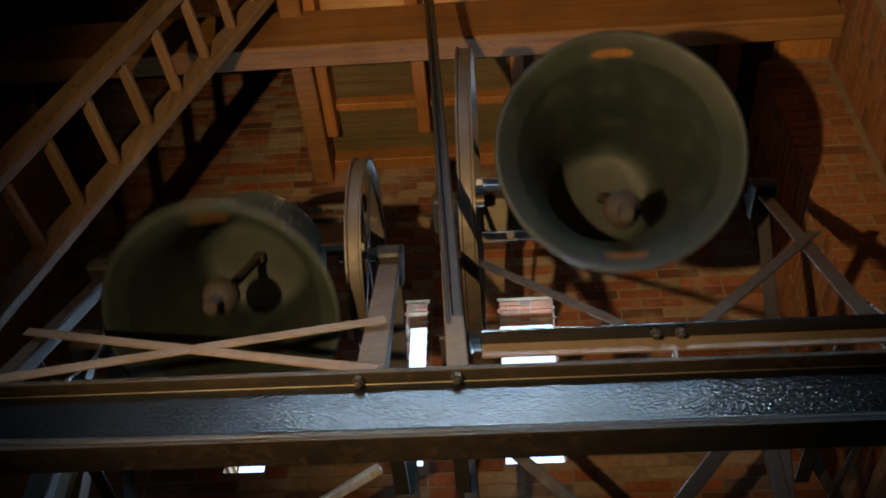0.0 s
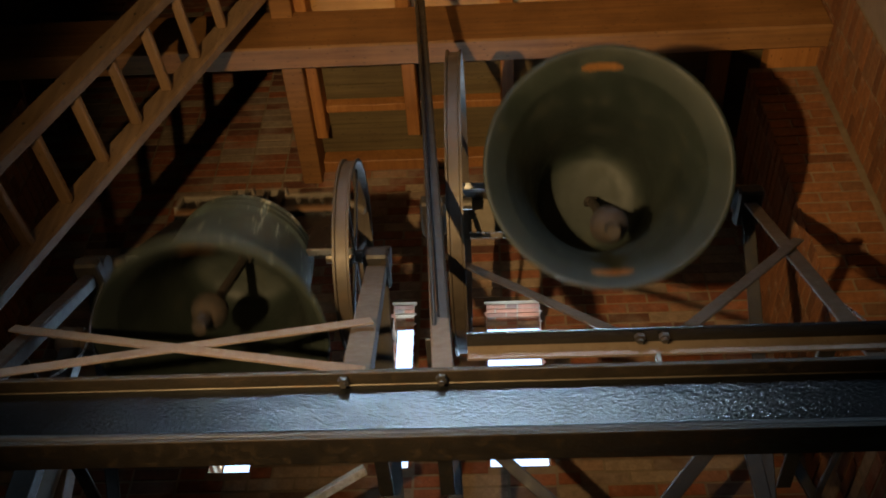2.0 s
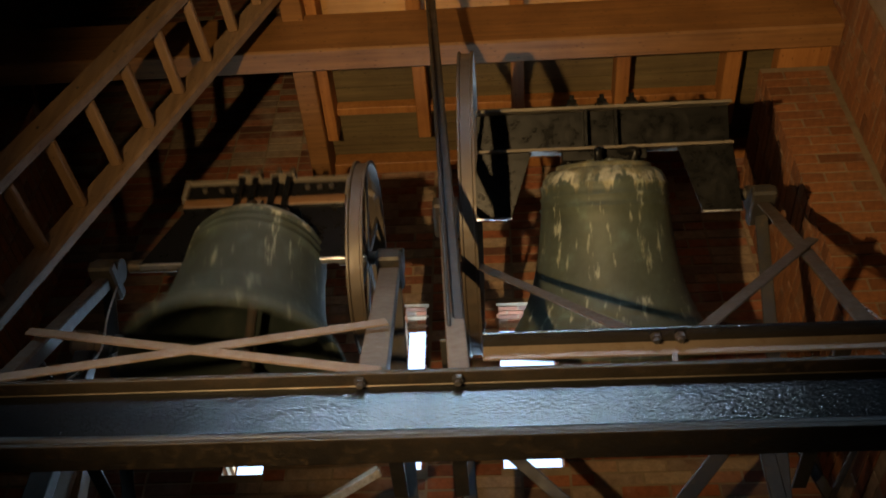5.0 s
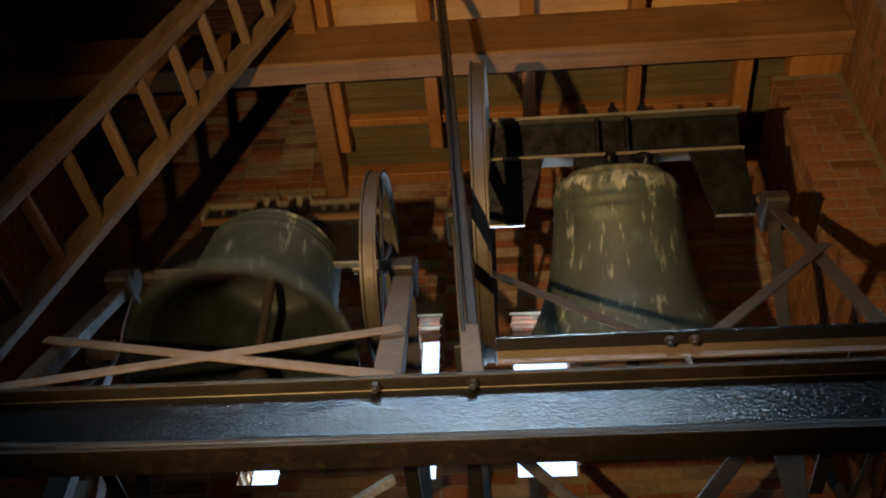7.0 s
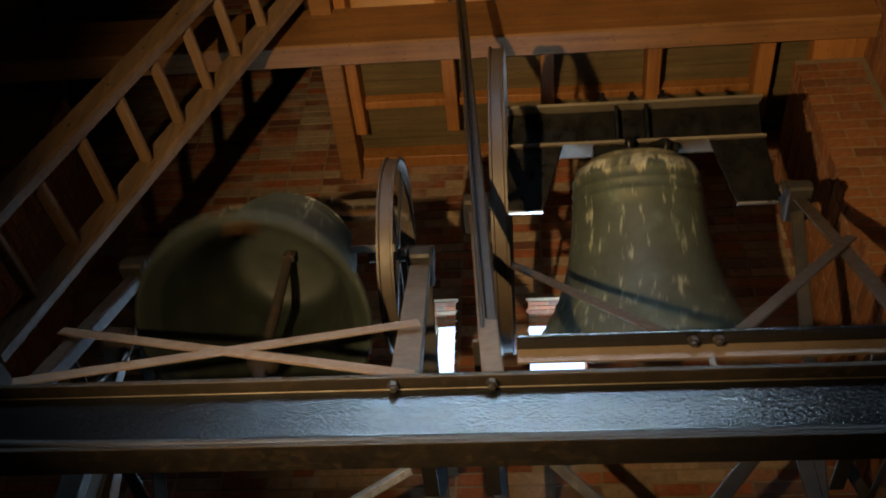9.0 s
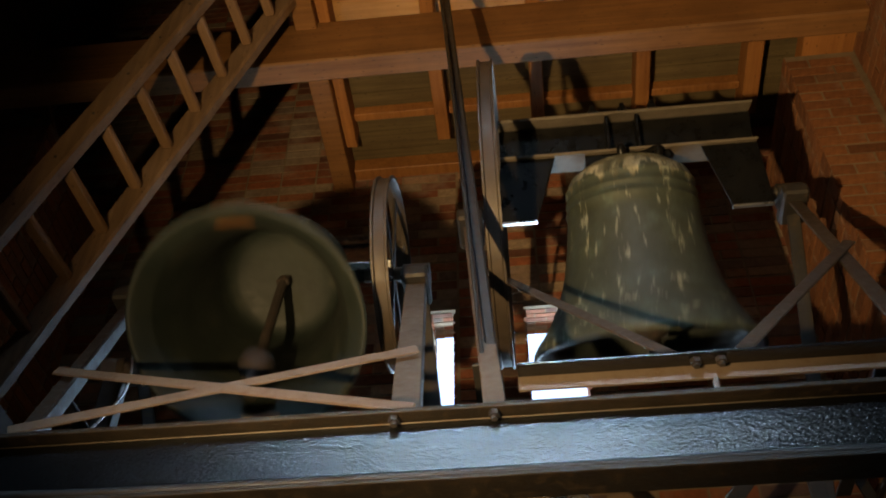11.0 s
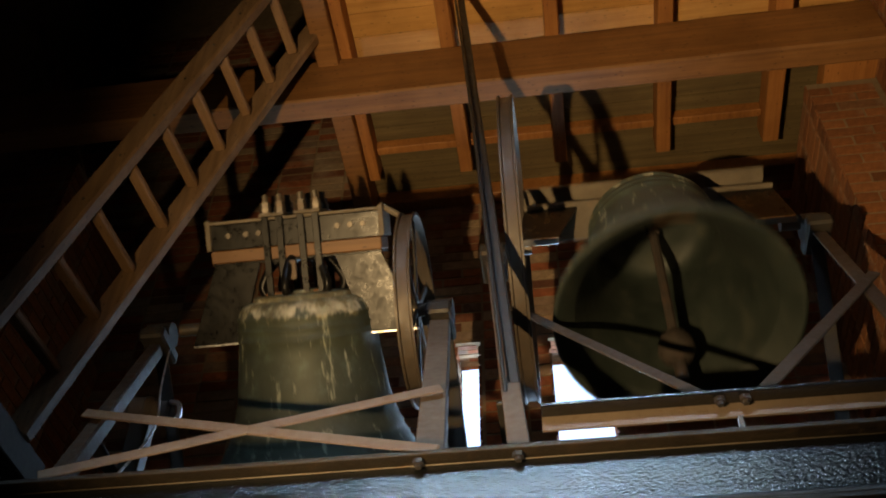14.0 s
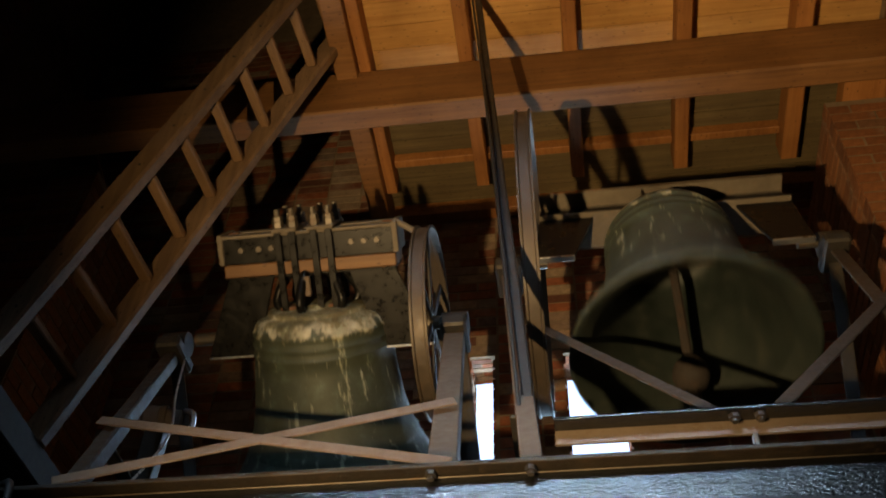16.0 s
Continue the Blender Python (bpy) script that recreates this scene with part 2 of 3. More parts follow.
M_CABLE = steel("black_cable", (0.012, 0.012, 0.013), (0.03, 0.03, 0.03), (0.04, 0.035, 0.03), 0.5, 0.0, 0.1)
M_BRICK = brick_mat("brick")
M_BRICKS = brick_mat("brick_rest", True)
M_MORTAR = stone_mat("mortar", (0.20, 0.145, 0.09), (0.34, 0.26, 0.17))
M_PLASTER = stone_mat("old_plaster", (0.22, 0.17, 0.135), (0.33, 0.265, 0.215), 7.0)
# plaster of the unseen front wall, darkened to cut bounced light
M_DARKPLASTER = stone_mat("dark_plaster", (0.05, 0.043, 0.037), (0.10, 0.086, 0.074), 7.0)
M_GRANITE = stone_mat("speckled_stone", (0.20, 0.18, 0.14), (0.62, 0.57, 0.46), 60.0)
M_WHITE = stone_mat("white_card", (0.55, 0.52, 0.46), (0.75, 0.72, 0.66), 5.0, 0.7)


# ---- mesh helpers ----
def quad_box(bm, lo, hi):
    """An upright box with slightly eased edges."""
    r = bmesh.ops.create_cube(bm, size=1.0)
    size = [b - a for a, b in zip(lo, hi)]
    bmesh.ops.scale(bm, vec=size, verts=r["verts"])
    bmesh.ops.translate(bm, vec=[(a + b) / 2 for a, b in zip(lo, hi)], verts=r["verts"])
    return r["verts"]


def eased(bm, width=0.004, segments=1):
    bmesh.ops.bevel(bm, geom=list(bm.edges), offset=width, segments=segments, profile=0.5, affect="EDGES", clamp_overlap=True)
    return bm


def box_bm(lo, hi, ease=0.004):
    bm = bmesh.new()
    quad_box(bm, lo, hi)
    return eased(bm, ease) if ease else bm


def along(p, q, hint=(0, 0, 1)):
    """A frame at p whose z runs to q and whose y lies towards hint."""
    p, q = Vector(p), Vector(q)
    w = (q - p).normalized()
    h = Vector(hint)
    v = (h - w * h.dot(w)).normalized()
    u = v.cross(w)
    return Matrix(((u.x, v.x, w.x, p.x), (u.y, v.y, w.y, p.y), (u.z, v.z, w.z, p.z), (0, 0, 0, 1))), (q - p).length


def add_bar(bm, p, q, wide, deep, hint=(0, 0, 1), ease=0.003):
    m, length = along(p, q, hint)
    part_bm = box_bm((-wide / 2, -deep / 2, 0), (wide / 2, deep / 2, length), ease)
    part_bm.transform(m)
    pour(bm, part_bm)


def add_angle(bm, p, q, size, thick, hint):
    """An angle iron from p to q: one leg lies across hint, the other along it."""
    m, length = along(p, q, hint)
    part_bm = bmesh.new()
    quad_box(part_bm, (-size / 2, 0, 0), (size / 2, thick, length))
    quad_box(part_bm, (size / 2 - thick, thick + 0.0005, 0), (size / 2, size, length))
    eased(part_bm, 0.0015)
    part_bm.transform(m)
    pour(bm, part_bm)


def add_rod(bm, p, q, radius, segments=12):
    m, length = along(p, q, (0.31, 0.83, 0.47))
    r = bmesh.ops.create_cone(bm, cap_ends=True, segments=segments, radius1=radius, radius2=radius, depth=length)
    bmesh.ops.transform(bm, matrix=m @ Matrix.Translation((0, 0, length / 2)), verts=r["verts"])


def pour(bm, other):
    me = bpy.data.meshes.new("poured")
    other.to_mesh(me)
    other.free()
    bm.from_mesh(me)
    bpy.data.meshes.remove(me)


def lathe(profile, segments=72, inside=10000):
    """A closed turned body from (radius, height) pairs."""
    bm = bmesh.new()
    rings = []
    for r, z in profile:
        if r < 1e-5:
            rings.append([bm.verts.new((0, 0, z))])
        else:
            rings.append([bm.verts.new((r * math.cos(2 * math.pi * k / segments), r * math.sin(2 * math.pi * k / segments), z)) for k in range(segments)])
    for step, (a, b) in enumerate(zip(rings, rings[1:])):
        if len(a) == len(b) == 1:
            continue
        for k in range(segments):
            n = (k + 1) % segments
            if len(a) == 1:
                f = bm.faces.new((a[0], b[n], b[k]))
            elif len(b) == 1:
                f = bm.faces.new((a[k], a[n], b[0]))
            else:
                f = bm.faces.new((a[k], a[n], b[n], b[k]))
            f.material_index = int(step >= inside)
    bmesh.ops.recalc_face_normals(bm, faces=bm.faces)
    return bm


def part(name, bm, material, parent=None, label="", smooth=False):
    me = bpy.data.meshes.new(name)
    bm.to_mesh(me)
    bm.free()
    me.materials.append(material)
    if smooth:
        for p in me.polygons:
            p.use_smooth = True
    ob = new(name, me)
    if parent:
        ob.parent = parent
    return tagged(ob, label)


def thing(name, place, label, category, group="", kind=""):
    ob = new(name)
    ob.empty_display_size = 0.1
    ob.location = place
    return tagged(ob, label, category, group, kind)


def tube(name, points, radius, material, parent=None, label=""):
    """A bent cable or pipe as a mesh, swept along smooth points."""
    pts = [Vector(p) for p in points]
    fine = []
    for k in range(len(pts) - 1):
        p0, p1, p2, p3 = pts[max(k - 1, 0)], pts[k], pts[k + 1], pts[min(k + 2, len(pts) - 1)]
        for s in range(8):
            u = s / 8
            fine.append(0.5 * (2 * p1 + (p2 - p0) * u + (2 * p0 - 5 * p1 + 4 * p2 - p3) * u * u + (3 * p1 - p0 - 3 * p2 + p3) * u ** 3))
    fine.append(pts[-1])
    bm, rings = bmesh.new(), []
    for k, p in enumerate(fine):
        d = (fine[min(k + 1, len(fine) - 1)] - fine[max(k - 1, 0)]).normalized()
        u = d.cross(Vector((0.31, 0.83, 0.47))).normalized()
        v = d.cross(u)
        rings.append([bm.verts.new(p + radius * (math.cos(a * math.pi / 4) * u + math.sin(a * math.pi / 4) * v)) for a in range(8)])
    for a, b in zip(rings, rings[1:]):
        for k in range(8):
            bm.faces.new((a[k], a[(k + 1) % 8], b[(k + 1) % 8], b[k]))
    bm.faces.new(rings[0][::-1])
    bm.faces.new(rings[-1])
    return part(name, bm, material, parent, label, True)


# ---- the room ----
X_LEFT, X_RIGHT, Y_FRONT, Y_BACK, Z_TOP = -3.6, 1.79, -2.6, 4.12, 14.0
WALL = 0.6
DEEP = 0.23
OPENINGS = ((-1.37, -1.15, 4.355, 5.42), (-0.532, -0.395, 4.36, 5.425), (-0.03, 0.28, 4.355, 5.41))
# unseen openings, added to let the two front fill lamps in
FRONT_OPENINGS = ((-0.53, -0.31, 5.35, 6.55), (0.01, 0.23, 5.35, 6.55))


def wall_piece(name, lo, hi, material, label):
    ob = part(name, box_bm(lo, hi, 0), material)
    return tagged(ob, label, "wall", kind="structure")


def back_wall():
    """The window wall, built round its three openings."""
    bm = bmesh.new()
    xs = [X_LEFT - WALL]
    for x0, x1, z0, z1 in OPENINGS:
        quad_box(bm, (xs[-1], Y_BACK, -0.2), (x0, Y_BACK + DEEP, Z_TOP))
        quad_box(bm, (x0, Y_BACK, -0.2), (x1, Y_BACK + DEEP, z0))
        quad_box(bm, (x0, Y_BACK, z1), (x1, Y_BACK + DEEP, Z_TOP))
        xs.append(x1)
    quad_box(bm, (xs[-1], Y_BACK, -0.2), (X_RIGHT + WALL, Y_BACK + DEEP, Z_TOP))
    bmesh.ops.remove_doubles(bm, verts=bm.verts, dist=0.0001)
    return tagged(part("wall_back", bm, M_MORTAR), "old red brick tower wall with narrow openings to daylight", "wall", kind="structure")


wall_back = back_wall()
wall_right = wall_piece("wall_right", (X_RIGHT, Y_FRONT, -0.2), (X_RIGHT + WALL, Y_BACK, Z_TOP), M_MORTAR, "red brick side wall with pale mortar joints")
wall_left = wall_piece("wall_left", (X_LEFT - WALL, Y_FRONT, -0.2), (X_LEFT, Y_BACK, Z_TOP), M_MORTAR, "dim red brick side wall of the tower")


def front_wall():
    """The unseen wall behind, with two added openings that face the window wall."""
    bm, x = bmesh.new(), X_LEFT - WALL
    y0, y1 = Y_FRONT - WALL, Y_FRONT
    for x0, x1, z0, z1 in FRONT_OPENINGS:
        quad_box(bm, (x, y0, -0.2), (x0, y1, Z_TOP))
        quad_box(bm, (x0, y0, -0.2), (x1, y1, z0))
        quad_box(bm, (x0, y0, z1), (x1, y1, Z_TOP))
        x = x1
    quad_box(bm, (x, y0, -0.2), (X_RIGHT + WALL, y1, Z_TOP))
    bmesh.ops.remove_doubles(bm, verts=bm.verts, dist=0.0001)
    return tagged(part("wall_front", bm, M_DARKPLASTER), "dark plastered tower wall, unseen, with two added openings", "wall", kind="structure")


wall_front = front_wall()
pier_right = wall_piece("pier_right", (1.43, 3.25, -0.2), (X_RIGHT - 0.002, Y_BACK - 0.002, 6.245), M_MORTAR, "red brick pier in the corner of the tower")
pier_left = wall_piece("pier_left", (X_LEFT + 0.002, 3.25, -0.2), (-2.56, Y_BACK - 0.002, 6.25), M_MORTAR, "red brick pier in the dim corner of the tower")
floor = tagged(part("floor", box_bm((X_LEFT, Y_FRONT, -0.18), (X_RIGHT, Y_BACK, -0.03), 0), M_FLOOR), "dusty wooden tower floor", "floor", kind="structure")
roof = tagged(part("roof", box_bm((X_LEFT - WALL, Y_FRONT - WALL, Z_TOP + 0.002), (X_RIGHT + WALL, Y_BACK + DEEP, Z_TOP + 0.2), 0), M_FLOOR), "dark boarding over the storey above", "roof", kind="structure")


def ceiling_boards(name, y, end, material, label):
    """Boards laid across the joists, each with a small open joint."""
    bm = bmesh.new()
    while y < end - 0.01:
        w = min(0.145, end - y)
        quad_box(bm, (-1.12, y + 0.002, 6.665 + 0.002 * random.random()), (X_RIGHT - 0.002, y + w - 0.002, 6.69))
        y += w
    return tagged(part(name, bm, material), label, "ceiling", kind="structure")


ceiling = ceiling_boards("ceiling", Y_FRONT, 3.1, M_BOARD, "orange pine board ceiling with open joints")
# behind the cross beam the boards are darker and greener
ceiling_old = ceiling_boards("ceiling_old", 3.1, Y_BACK, M_BACKBOARD, "dark grey-green ceiling boards behind the cross beam")


def joists():
    for x0, x1 in ((-1.01, -0.945), (-0.46, -0.385), (0.105, 0.18), (0.70, 0.78), (1.31, 1.40)):
        j = part("joist", box_bm((x0, Y_FRONT + 0.002, 6.505), (x1, 3.81, 6.663), 0.005), M_JOIST)
        tagged(j, "orange pine ceiling joist above the cross beam", "joist", "ceiling joists")
    spans = ((-0.945, -0.46), (-0.385, 0.105), (0.18, 0.70), (0.78, 1.31))
    for a, b in spans:
        n = part("nogging", box_bm((a + 0.002, 3.63, 6.585), (b - 0.002, 3.68, 6.66), 0.004), M_JOIST)
        tagged(n, "short orange timber between two ceiling joists", "nogging", "joist noggings")
    p = part("wall_plate", box_bm((-1.008, 4.03, 6.55), (X_RIGHT - 0.004, Y_BACK - 0.012, 6.66), 0.005), M_JOIST)
    tagged(p, "orange timber plate along the top of the window wall", "beam")
    t = part("trimmer", box_bm((-1.13, Y_FRONT + 0.002, 6.44), (-1.013, Y_BACK - 0.012, 6.66), 0.006), M_BEAM)
    tagged(t, "brown trimmer timber beside the ladder hatch", "beam")


joists()
cross = part("cross_beam", box_bm((X_LEFT + 0.002, 2.933, 6.139), (X_RIGHT - 0.002, 3.066, 6.503), 0.01), M_BEAM)
tagged(cross, "heavy brown timber beam under the ceiling joists", "beam")
bm = bmesh.new()
add_bar(bm, (-3.52, 3.4, 8.30), (-2.60, 3.4, 6.255), 0.055, 0.05, (0, 1, 0), 0.004)
tagged(part("batten", bm, M_BEAM), "thin brown batten leaning in the dark hatch", "batten")


# ---- ladder ----
def ladder():
    """A steep wooden ladder: two rails and level rungs."""
    th = thing("ladder", (-2.2, 2.6, 3.95), "long steep wooden ladder with grey-brown rails", "ladder")

    def at(z):
        return -1.452 + (z - 5.507) * 0.321

    o = Vector(th.location)
    for y, side in ((2.362, -0.048), (2.757, 0.006)):
        bm = bmesh.new()
        add_bar(bm, Vector((at(3.95) + side, y, 3.95)) - o, Vector((at(7.6) + side, y, 7.6)) - o, 0.105, 0.062, (0, 1, 0), 0.010)
        # a slight crookedness
        for v in bm.verts:
            v.co.x += 0.004 * math.sin(9.0 * v.co.z + 3.0 * y)
        part("rail", bm, M_LADDER, th)
    for k in range(-2, 11):
        z = 4.736 + 0.257 * k
        bm = bmesh.new()
        add_bar(bm, Vector((at(z) - 0.022, 2.395, z)) - o, Vector((at(z) + 0.006, 2.724, z + 0.004 * (k % 3 - 1))) - o, 0.048, 0.034, (0, 0, 1), 0.006)
        part("rung", bm, M_RUNG, th)
        for y, side in ((2.331, -0.040), (2.788, 0.006)):
            bm = bmesh.new()
            add_rod(bm, Vector((at(z) + side, y - 0.004, z)) - o, Vector((at(z) + side, y + 0.004, z)) - o, 0.006, 8)
            part("nail_head", bm, M_BOLT, th)


ladder()
# unseen support, added to carry the ladder
bearer = part("bearer", box_bm((X_LEFT + 0.004, 2.28, 3.82), (-1.90, 2.94, 3.949), 0.006), M_DARKWOOD)
tagged(bearer, "added dark timber bearer under the foot of the ladder", "beam")


# ---- bell frame ----
AXIS_Y, AXIS_L, AXIS_R = 2.85, 4.49, 4.78
BEAM_Z = 3.167
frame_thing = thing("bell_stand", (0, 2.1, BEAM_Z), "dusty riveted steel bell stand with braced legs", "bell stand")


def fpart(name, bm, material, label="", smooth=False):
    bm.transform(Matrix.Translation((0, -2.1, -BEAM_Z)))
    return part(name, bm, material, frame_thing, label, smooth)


def main_beams():
    """Upright I-beams across the tower, front and back."""
    for y in (2.03, 3.46):
        x0, x1 = X_LEFT + 0.01, X_RIGHT - 0.022
        fpart("beam_web", box_bm((x0, y - 0.004, 3.0235), (x1, y + 0.004, 3.1965), 0.001), M_BLACK, "glossy black painted web of the steel beam")
        fpart("beam_flange", box_bm((x0, y - 0.049, 3.197), (x1, y + 0.049, 3.210), 0.002), M_FLANGE, "dark top flange of the steel beam")
        fpart("beam_flange", box_bm((x0, y - 0.049, 3.010), (x1, y + 0.049, 3.023), 0.002), M_FLANGE, "rust-brown bottom flange of the steel beam")
        # pale strips stand in for the glint of window light at both flanges
        for z in (3.0235, 3.1925):
            fpart("beam_glint", box_bm((x0, y - 0.0095, z), (x1, y - 0.0045, z + 0.004), 0.0015), M_BOLT, "thin pale strip for the glint along the beam web")


main_beams()


def leg(x0, x1, y0, z0, y1, z1, wide, material):
    bm = bmesh.new()
    add_bar(bm, (x0, y0, z0), (x1, y1, z1), wide, 0.012, (0, -1, 0.9))
    add_bar(bm, (x0 + wide / 2 - 0.006, y0 + 0.03, z0), (x1 + wide / 2 - 0.006, y1 + 0.03, z1), 0.01, 0.05, (0, -1, 0.9))
    return fpart("leg", bm, material)


def truss(x0, x1, axis_z, wide, material):
    """Two legs that meet under a bearing."""
    leg(x0, x1, 2.03, 3.212, AXIS_Y - 0.03, axis_z - 0.09, wide, material)
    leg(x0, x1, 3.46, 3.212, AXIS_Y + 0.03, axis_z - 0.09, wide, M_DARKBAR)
    bm = bmesh.new()
    add_bar(bm, ((x0 + x1) / 2, 2.35, 3.62), ((x0 + x1) / 2, 3.18, 3.62), 0.05, 0.012, (0, 0, 1))
    fpart("tie", bm, M_DARKBAR)
    bm = box_bm((x1 - 0.05, AXIS_Y - 0.09, axis_z - 0.10), (x1 + 0.05, AXIS_Y + 0.09, axis_z - 0.045), 0.01)
    b = fpart("bearing", bm, M_DARKBAR)
    bm = bmesh.new()
    add_rod(bm, (x1 - 0.05, AXIS_Y, axis_z - 0.02), (x1 + 0.05, AXIS_Y, axis_z - 0.02), 0.05, 20)
    fpart("bearing_cap", bm, M_DARKBAR)


truss(-1.287, -1.545, AXIS_L, 0.042, M_SHADEBAR)
truss(-0.325, -0.424, AXIS_L, 0.075, M_BAR)
truss(-0.107, -0.212, AXIS_R, 0.055, M_BAR)
truss(0.944, 1.05, AXIS_R, 0.05, M_SHADEBAR)


def braces():
    """Crossed flat bars between the front legs, and the angle iron with its raking bars."""
    def on_leg(x, z):
        return (x, 2.025 + (z - 3.256) * 0.66, z)
    for a, b in ((on_leg(-1.41, 3.648), on_leg(-0.30, 3.222)), (on_leg(-1.31, 3.24), on_leg(-0.33, 3.622))):
        bm = bmesh.new()
        add_bar(bm, a, b, 0.034, 0.008, (0, -1, 0.2))
        fpart("brace", bm, M_BAR)
    for a, b in (((0.40, 2.083, 3.344), (-0.165, 2.80, 4.43)), ((0.477, 2.078, 3.362), (1.062, 2.53, 4.175))):
        bm = bmesh.new()
        add_bar(bm, a, b, 0.04, 0.008, (0, -1, 0.35))
        fpart("brace", bm, M_SHADEBAR)
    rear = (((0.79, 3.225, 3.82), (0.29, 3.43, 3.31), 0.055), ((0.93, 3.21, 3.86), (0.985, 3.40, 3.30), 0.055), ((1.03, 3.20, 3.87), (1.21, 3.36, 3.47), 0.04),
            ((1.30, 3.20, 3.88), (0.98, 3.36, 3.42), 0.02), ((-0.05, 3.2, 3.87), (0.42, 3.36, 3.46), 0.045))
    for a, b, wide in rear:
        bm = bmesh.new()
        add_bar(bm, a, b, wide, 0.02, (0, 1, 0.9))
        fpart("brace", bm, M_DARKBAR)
    bm = bmesh.new()
    add_bar(bm, (-1.00, 3.36, 3.50), (-0.47, 3.24, 3.77), 0.06, 0.03, (0, -1, 0.9))
    fpart("brace", bm, M_GRANITE, "pale speckled bar")
    # the angle's shaded underside is put into the colour by using black
    bm = box_bm((-0.05, 2.003, 3.329), (X_RIGHT - 0.022, 2.05, 3.337), 0.001)
    fpart("angle_shaded_leg", bm, M_BLACK)
    bm = box_bm((-0.05, 2.051, 3.290), (X_RIGHT - 0.022, 2.059, 3.337), 0.001)
    fpart("angle_face", bm, M_ANGLE)
    for x in (0.42, 1.0, 1.6):
        fpart("packing", box_bm((x - 0.006, 2.045, 3.211), (x + 0.006, 2.065, 3.2895), 0.002), M_BOLT)
    for x, y, z in ((0.377, 2.025, 3.322), (0.437, 2.025, 3.322), (-0.345, 2.0, 3.189), (-0.11, 2.0, 3.189)):
        bm = bmesh.new()
        add_rod(bm, (x, y, z - 0.007), (x, y, z + 0.006), 0.014, 6)
        add_rod(bm, (x, y, z - 0.016), (x, y, z - 0.006), 0.008, 10)
        fpart("bolt", bm, M_DARKBAR)


braces()


# ---- bells ----
OUTER = ((1.0, 0.0), (0.995, 0.03), (0.965, 0.065), (0.90, 0.115), (0.845, 0.17), (0.80, 0.215), (0.795, 0.222), (0.795, 0.235), (0.765, 0.26),
         (0.71, 0.35), (0.665, 0.45), (0.632, 0.56), (0.608, 0.68), (0.594, 0.765), (0.603, 0.772), (0.603, 0.784), (0.592, 0.79), (0.588, 0.825), (0.597, 0.832), (0.597, 0.842), (0.586, 0.849), (0.582, 0.885),
         (0.590, 0.892), (0.590, 0.905), (0.576, 0.915), (0.562, 0.942), (0.535, 0.968), (0.49, 0.985), (0.445, 0.990), (0.441, 0.994), (0.441, 1.010), (0.434, 1.014),
         (0.34, 1.022), (0.235, 1.026), (0.231, 1.038), (0.15, 1.041), (0.0, 1.042))
INNER = ((0.0, 0.955), (0.28, 0.952), (0.40, 0.94), (0.47, 0.915), (0.505, 0.87), (0.52, 0.78), (0.54, 0.66), (0.57, 0.54), (0.605, 0.43), (0.65, 0.33),
         (0.70, 0.24), (0.745, 0.175), (0.785, 0.125), (0.808, 0.095), (0.815, 0.088), (0.825, 0.081), (0.90, 0.036), (0.955, 0.006), (0.972, 0.0))


